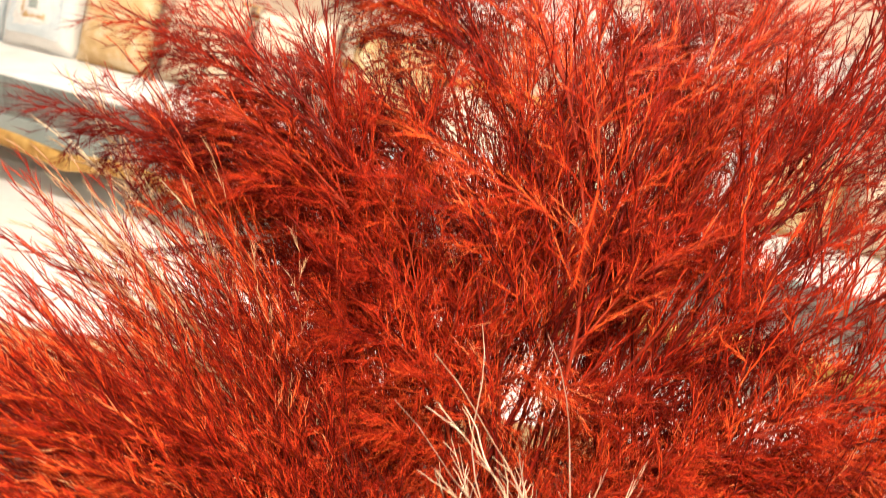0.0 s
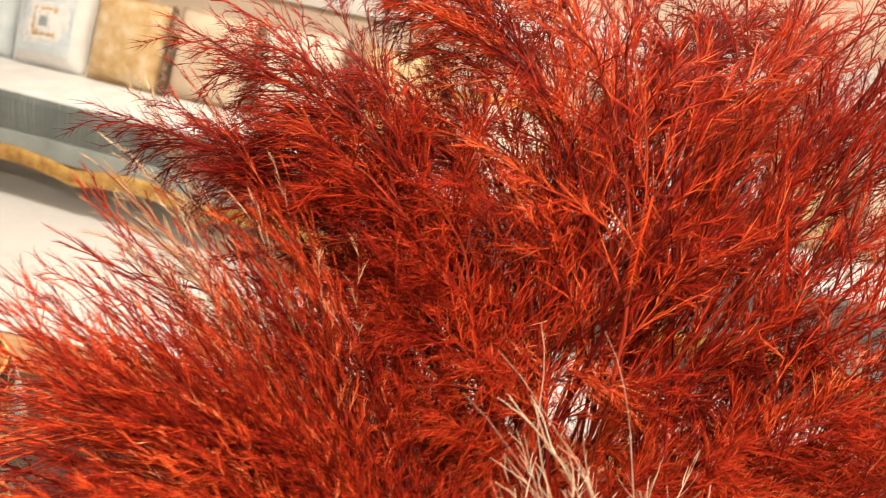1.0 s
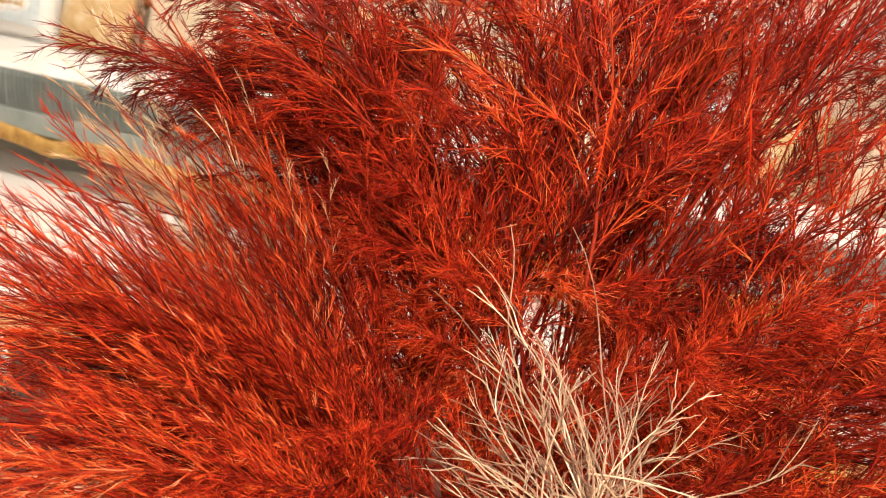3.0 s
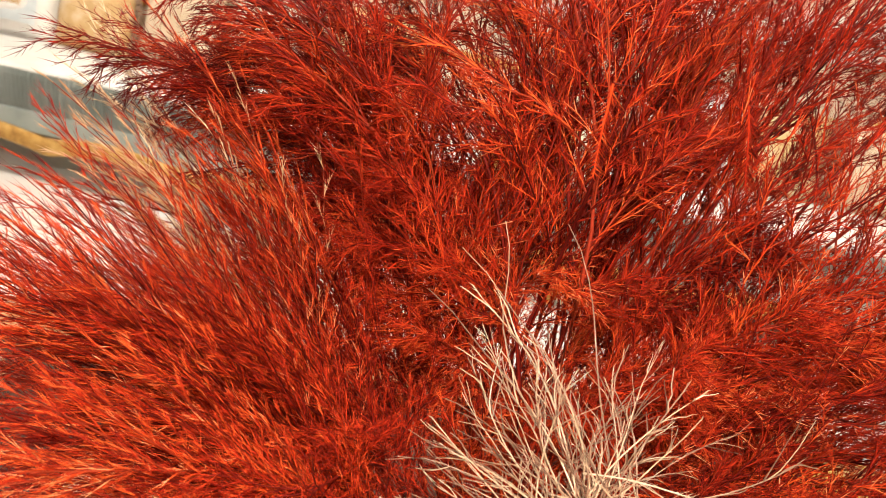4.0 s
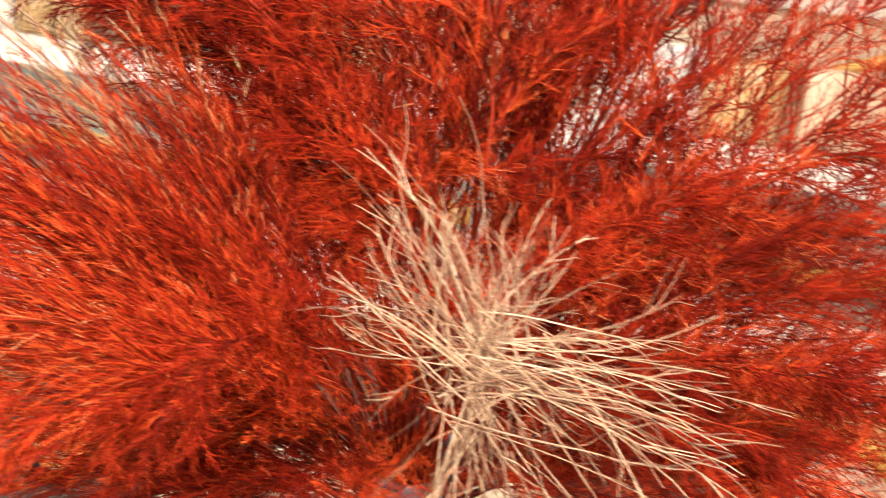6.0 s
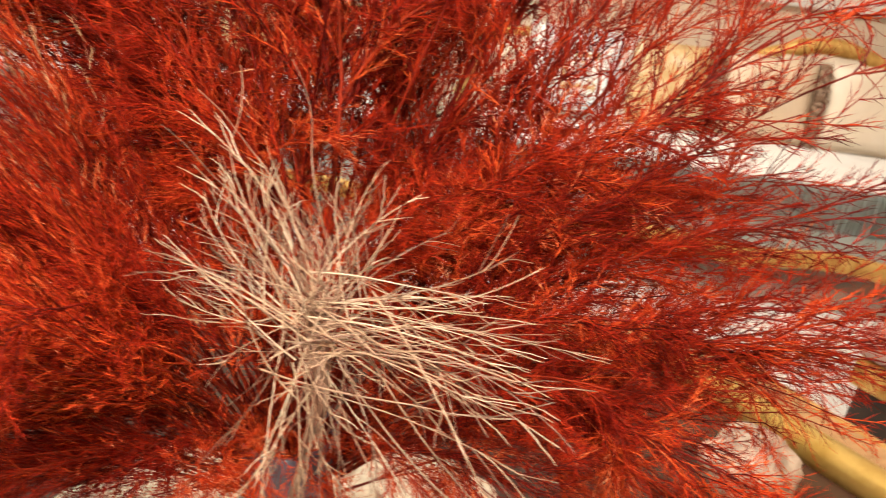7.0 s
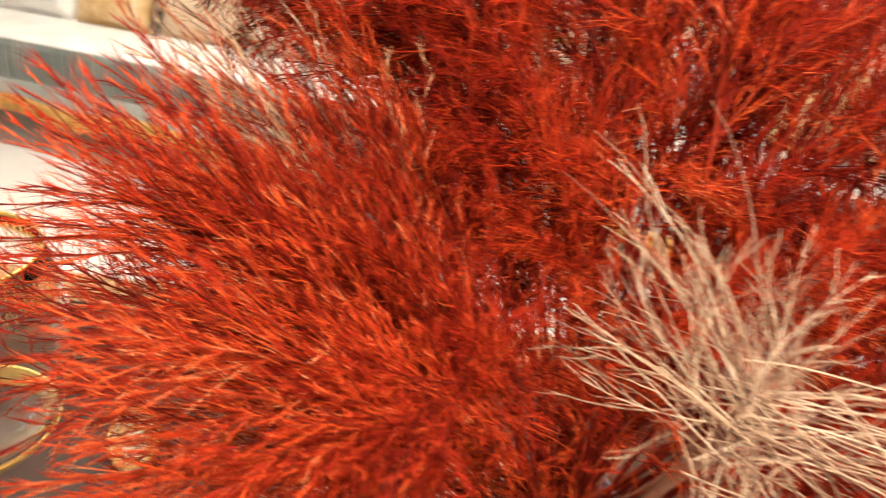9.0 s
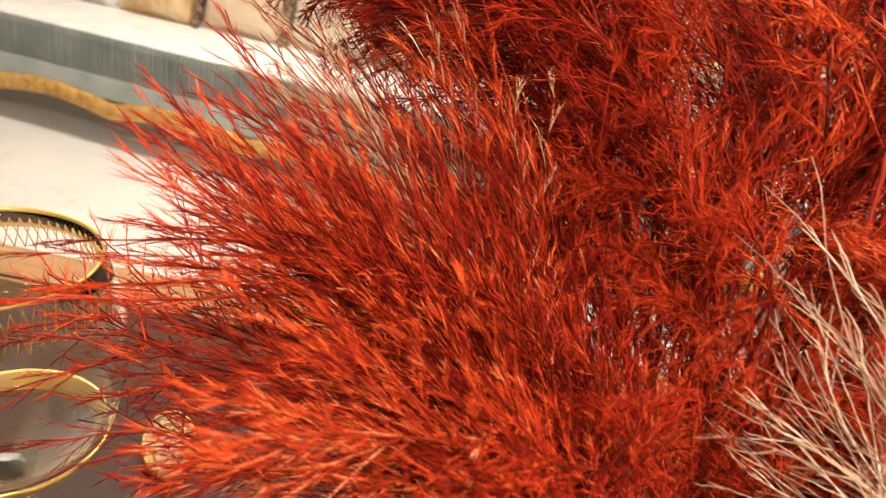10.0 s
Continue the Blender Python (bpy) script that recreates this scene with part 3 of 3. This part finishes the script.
def frond_meshes(seed, length, bend, branches, spread, twig_count, needles, bare=0.30, reach=1.0, curl=0.05, wander=0.05, fine=0.78, stiff=1.0):
    """One dyed asparagus fern frond: bare stalk, branches in all directions, flat two-rowed twigs with stiff needles."""
    rng = np.random.default_rng(seed)
    n = 14
    ang = bend * np.linspace(0, 1, n) ** 1.8
    step = length / (n - 1)
    main = np.zeros((1, n, 3))
    drift = 0.0
    for k in range(1, n):
        drift = 0.8 * drift + 0.06 * rng.normal()
        main[0, k] = main[0, k - 1] + step * np.array([math.sin(ang[k]), drift, math.cos(ang[k])])
    s = np.sort(rng.uniform(bare, 0.98, branches))[None]
    p, d = along(main, s)
    p, d, s = p[0], d[0], s[0]
    bl = reach * length * (0.52 - 0.34 * s) * rng.uniform(0.45, 1.1, branches)
    way = splay(rng, d, spread * rng.uniform(0.6, 1.4, branches))
    br = grow(rng, p, way, bl, 11, curl * 0.5, wander)
    # each branch is a flat spray with a plane of its own
    normal = unit(np.cross(way, rng.normal(0, 1, way.shape)))[:, None, :]
    s2 = np.linspace(0.10, 0.97, twig_count)[None] + rng.uniform(-0.035, 0.035, (branches, twig_count))
    p2, d2 = along(br, s2)
    sign = np.where(np.arange(twig_count) % 2, 1.0, -1.0)[None] * np.ones((branches, 1))
    l2 = (0.058 - 0.040 * s2) * rng.uniform(0.45, 1.15, s2.shape) * (0.55 + 0.6 * bl / bl.max())[:, None]
    w2 = two_rows(rng, d2, normal, stiff * rng.uniform(0.30, 0.70, s2.shape), sign)
    twigs = grow(rng, p2.reshape(-1, 3), w2.reshape(-1, 3), l2.ravel(), 5, curl, wander * 0.9)
    normal = np.repeat(np.broadcast_to(normal, d2.shape).reshape(-1, 1, 3), needles, 1)
    s3 = np.linspace(0.12, 0.96, needles)[None] + rng.uniform(-0.06, 0.04, (len(twigs), needles))
    p3, d3 = along(twigs, s3)
    sign = np.where(np.arange(needles) % 2, 1.0, -1.0)[None] * np.ones((len(twigs), 1))
    l3 = rng.uniform(0.007, 0.019, s3.shape) * (1.1 - 0.5 * s3)
    t3 = p3 + two_rows(rng, d3, normal, stiff * rng.uniform(0.25, 0.65, s3.shape), sign) * l3[..., None]
    stem = mesh_of("fern_stem", [tubes(main, np.array([0.0014]), np.array([0.0005]), 6), tubes(br, np.full(branches, 0.0007 * fine), np.full(branches, 0.00035 * fine), 4)], mat=RED_STEM)
    leaf = mesh_of("fern_foliage", [tubes(twigs, np.full(len(twigs), 0.00046 * fine), np.full(len(twigs), 0.00018 * fine))], [spikes(p3.reshape(-1, 3), t3.reshape(-1, 3), rng.uniform(0.00026, 0.00044, s3.size) * fine)], mat=RED)
    return stem, leaf, main[0, -1]


# length, bend, branches, spread, twigs on a branch, needles on a twig, bare share, branch length, curl, wander
KINDS = [frond_meshes(11 + k, *row) for k, row in enumerate((
    (0.46, 0.45, 22, 0.30, 11, 8, 0.36, 1.0, 0.03, 0.06, 0.78, 0.75), (0.44, 0.60, 22, 0.30, 11, 8, 0.38, 1.0, 0.03, 0.06, 0.78, 0.75), (0.46, 1.70, 24, 0.42, 12, 9, 0.50, 0.8, 0.10, 0.09), (0.44, 1.35, 24, 0.45, 12, 9, 0.48, 0.8, 0.08, 0.09),
    (0.36, 1.30, 20, 0.50, 11, 9, 0.42, 0.8, 0.09, 0.10), (0.36, 0.80, 20, 0.50, 12, 9, 0.34, 0.9, 0.05, 0.09), (0.48, 0.40, 22, 0.30, 11, 8, 0.40, 0.8, 0.02, 0.06), (0.32, 1.0, 18, 0.55, 11, 9, 0.34, 0.9, 0.08, 0.11),
    (0.46, 0.45, 11, 0.52, 10, 6, 0.30, 1.1, 0.01, 0.06, 1.0), (0.46, 0.75, 10, 0.60, 10, 6, 0.28, 1.15, 0.02, 0.07, 1.0),
    (0.46, 0.55, 30, 0.26, 9, 7, 0.30, 1.4, 0.015, 0.03, 0.85, 0.5), (0.46, 0.75, 28, 0.30, 9, 7, 0.30, 1.4, 0.02, 0.035, 0.85, 0.55)))]


def fern_frond(kind, root, tip, twist=0.0):
    """A frond whose stem runs from root to tip, bending outwards."""
    stem, leaf, end = KINDS[kind]
    way = tip - root
    size = way.length / math.hypot(end[0], end[2])
    azimuth = math.degrees(math.atan2(way.y, way.x))
    lean = math.degrees(math.atan2(math.hypot(way.x, way.y), way.z) - math.atan2(end[0], end[2]))
    m = pose(*root) @ pose(0, 0, 0, 0, 0, azimuth) @ pose(0, 0, 0, 0, lean, 0) @ Matrix.Diagonal((size, size * (-1 if twist > 0.5 else 1), size, 1))
    ob = link_mesh("fern_frond", stem, None, m=m)
    tagged(ob, "feathery fern frond dyed rust red in the vase", "fern frond", "red fern fronds in the vase")
    link_mesh("foliage", leaf, None, ob)
    return ob


rng = random.Random(5)
MOUTH = Vector((VX, VY, 0.90))
# where the tips of a bundle end: x, y, z ranges; kinds; count
SHEAF = [
    ((-0.02, 0.12), (0.62, 0.78), (1.24, 1.38), (2, 3, 0, 2), 9),
    ((-0.10, -0.03), (0.54, 0.64), (1.10, 1.18), (8, 10, 9), 6),
    ((0.14, 0.24), (0.62, 0.78), (1.25, 1.36), (0, 6, 1), 4),
    ((0.24, 0.32), (0.60, 0.76), (1.22, 1.36), (3, 2, 0), 7),
    ((0.30, 0.44), (0.62, 0.80), (1.24, 1.42), (6, 3, 0), 7),
    ((0.40, 0.58), (0.62, 0.80), (1.24, 1.42), (8, 6, 9), 8),
    ((0.48, 0.70), (0.54, 0.70), (1.12, 1.30), (8, 9), 8),
    ((-0.06, 0.08), (0.56, 0.70), (1.18, 1.29), (3, 2, 11, 3, 4), 14),
    ((-0.04, 0.06), (0.52, 0.64), (1.08, 1.18), (10, 0, 11, 4), 13),
    ((-0.06, 0.04), (0.40, 0.50), (1.09, 1.18), (10, 11), 20),
    ((-0.16, -0.09), (0.42, 0.50), (1.02, 1.13), (8, 9), 9),
    ((-0.05, 0.08), (0.36, 0.44), (1.02, 1.12), (11, 10, 10), 15),
    ((-0.05, 0.08), (0.37, 0.46), (0.93, 1.02), (5, 7, 4), 7),
    ((-0.01, 0.10), (0.335, 0.37), (1.10, 1.15), (11, 10, 11, 4), 8),
    ((0.30, 0.47), (0.52, 0.64), (1.09, 1.20), (7, 5, 3, 4), 9),
    ((0.38, 0.50), (0.48, 0.66), (1.04, 1.20), (1, 9, 8), 8),
    ((0.46, 0.68), (0.44, 0.66), (1.00, 1.16), (8, 9, 8), 13),
    ((0.34, 0.48), (0.38, 0.48), (0.98, 1.12), (5, 7, 9), 17),
    ((0.48, 0.58), (0.42, 0.54), (0.98, 1.10), (8, 9, 5), 8),
    ((0.06, 0.38), (0.50, 0.57), (1.10, 1.19), (4, 7, 5), 15),
    ((0.02, 0.32), (0.38, 0.42), (0.93, 1.01), (9, 4, 7, 5), 16),
    ((0.14, 0.19), (0.38, 0.41), (1.10, 1.15), (9, 8), 2),
]
for xs, ys, zs, kinds, count in SHEAF:
    for k in range(count):
        tip = Vector((xs[0] + (xs[1] - xs[0]) * (k + rng.random()) / count, rng.uniform(*ys), rng.uniform(*zs)))
        out = (tip - MOUTH).normalized()
        fern_frond(kinds[k % len(kinds)], MOUTH + Vector((0.025 * out.x, 0.025 * out.y, rng.uniform(-0.04, 0.03))), tip, rng.random())


# a few undyed sprays among the red
PALE = []
for k in (10, 11):
    leaf = KINDS[k][1].copy()
    leaf.materials.clear()
    leaf.materials.append(FADED)
    PALE.append(leaf)
for k, tip in enumerate(((-0.095, 0.63, 1.225), (-0.075, 0.61, 1.20))):
    ob = fern_frond(10 + k % 2, MOUTH + Vector((-0.02, 0.01, 0.0)), MOUTH.lerp(Vector(tip), 0.94), k % 2)
    ob.children[0].data = PALE[k % 2]
    tagged(ob, "fern frond with pale faded straw coloured tips", "fern frond", "pale fern fronds in the vase")


def fern_sprig(tip, hang, seed):
    """A short feathery sprig that hangs from the end of a thin bare stem."""
    r = np.random.default_rng(seed)
    top = Vector(tip)
    line = [tuple(MOUTH), tuple(MOUTH.lerp(top, 0.55) + Vector((0, 0.02, 0.02))), tuple(top + Vector((0.012, 0.012, -0.002))), tuple(top)]
    ob = part("fern_sprig", sweep(line, [0.0012, 0.001, 0.0007, 0.0006], 6), RED_STEM)
    tagged(ob, "small orange red feathery sprig hanging from its stem", "fern sprig", "hanging fern sprigs")
    ax = grow(r, np.array([tip]), np.array([hang]), np.array([0.042]), 8, 0.12, 0.03)
    s = np.repeat(np.linspace(0.08, 1.0, 20), 3)[None]
    p, d = along(ax, s)
    p, d = p[0], d[0]
    side = unit(np.cross(d, np.array([0.1, -1.0, 0.4])))
    sign = np.where(np.arange(len(p)) % 2, 1.0, -1.0)[:, None]
    w = unit(d * 0.75 + side * sign * 0.65 + r.normal(0, 0.16, d.shape))
    me = mesh_of("sprig_foliage", [tubes(ax, np.array([0.0007]), np.array([0.0003]), 5)], [spikes(p, p + w * (0.013 * (1.05 - 0.5 * s[0]))[:, None], np.full(len(p), 0.00042))], mat=RED)
    link_mesh("foliage", me, None, ob)


fern_sprig((0.205, 0.480, 1.290), (-0.1, -0.2, -1.0), 3)
fern_sprig((0.275, 0.505, 1.285), (0.3, -0.2, -1.0), 4)
fern_sprig((0.100, 0.545, 1.270), (-0.2, -0.2, -1.0), 6)


def straw_mesh(seed, length, forks):
    """One dry stem: bowed, kinked at its joints, forked towards the tip, with short scales."""
    r = np.random.default_rng(seed)
    n = 16
    s = np.linspace(0, 1, n)
    bow, turn = r.uniform(-0.20, 0.24), r.uniform(0, 6.28)
    main = np.zeros((1, n, 3))
    kink = np.cumsum(np.cumsum(r.normal(0, 0.07, (n, 2)) * (r.random((n, 1)) < 0.5), 0), 0) / n
    main[0, :, 0] = length * (bow * s ** 2 * math.cos(turn) + kink[:, 0] * s)
    main[0, :, 1] = length * (bow * s ** 2 * math.sin(turn) + kink[:, 1] * s)
    main[0, :, 2] = length * s * (1 - 0.25 * abs(bow) * s)
    f = np.sort(r.uniform(0.45, 0.93, (1, forks)), 1)
    p, d = along(main, f)
    side = grow(r, p[0], splay(r, d[0], r.uniform(0.15, 0.5, forks)), length * r.uniform(0.10, 0.30, forks), 6, 0.0, 0.12)
    f = np.linspace(0.25, 1.0, 26)[None]
    p, d = along(main, f)
    scales = spikes(p[0], p[0] + splay(r, d[0], r.uniform(0.15, 0.5, 26)) * r.uniform(0.002, 0.005, 26)[:, None], np.full(26, 0.00028))
    return mesh_of("straw", [tubes(main, np.array([0.00050]), np.array([0.00024]), 5), tubes(side, np.full(forks, 0.00040), np.full(forks, 0.00020), 4)], [scales], mat=STRAW)


STRAWS = [straw_mesh(40 + k, 0.13, f) for k, f in enumerate((2, 4, 3, 5, 4, 2, 5, 3, 4, 5, 6, 3, 4, 6))]
TUFT = Vector((0.221, 0.393, 1.116))
tuft = thing("dried_grass_bunch", pose(*TUFT), "bunch of stiff straw coloured dried grass stems", "dried grass")
axis = Vector((0.02, -0.80, 0.60)).normalized()
right = Vector((1, 0, 0))
upw = axis.cross(right).normalized()
# bundles: count, direction round the axis and its spread, angle off the axis, length
for count, mid, spread, p0, p1, l0, l1 in ((44, 74, 44, 72, 104, 0.25, 0.62), (9, 78, 40, 74, 98, 0.5, 0.74), (36, -4, 20, 66, 98, 0.3, 0.86), (7, -4, 16, 66, 92, 0.85, 1.05), (30, -78, 32, 68, 105, 0.25, 0.70), (5, -60, 30, 70, 95, 0.75, 0.98), (24, 143, 7, 76, 90, 0.35, 0.68), (5, 195, 18, 75, 100, 0.3, 0.6), (10, 0, 180, 25, 65, 0.2, 0.30)):
    for k in range(count):
        th = math.radians(mid + rng.uniform(-spread, spread))
        polar = math.radians(rng.uniform(p0, p1))
        d = axis * math.cos(polar) + (right * math.cos(th) + upw * math.sin(th)) * math.sin(polar)
        q = d.to_track_quat("Z", "Y")
        m = Matrix.LocRotScale(Vector((rng.gauss(0, 0.011), rng.gauss(0, 0.010), rng.gauss(0, 0.011))), q, (rng.uniform(0.55, 1.1),) * 2 + (rng.uniform(l0, l1),)) @ pose(0, 0, 0, 0, 0, rng.uniform(0, 360))
        link_mesh("stem", STRAWS[rng.randrange(len(STRAWS))], None, tuft, m)
part("stalk", sweep([tuple(MOUTH - TUFT + Vector((0, -0.02, -0.05))), (0.0, 0.06, -0.09), (0, 0.0, 0.0)], [0.003, 0.004, 0.006], 8), STRAW, tuft)
# a few long thin stems that rise above the rest and curl over
for end, swing in (((0.149, 0.468, 1.203), 0.018), ((0.136, 0.446, 1.190), 0.012), ((0.168, 0.482, 1.214), -0.014), ((0.196, 0.470, 1.222), 0.010), ((0.345, 0.345, 1.118), -0.010)):
    e = Vector(end) - TUFT
    line = []
    for k in range(13):
        q = k / 12
        p = e * q + Vector((swing * math.sin(math.pi * q) + 0.004 * math.sin(9 * q), -0.012 * math.sin(math.pi * q), 0.010 * math.sin(math.pi * q) + 0.003 * math.sin(14 * q)))
        line.append(tuple(p))
    part("stem", sweep(line, [0.0005 - 0.00028 * k / 12 for k in range(13)], 6), STRAW, tuft, "long thin curling stem", smooth=True)
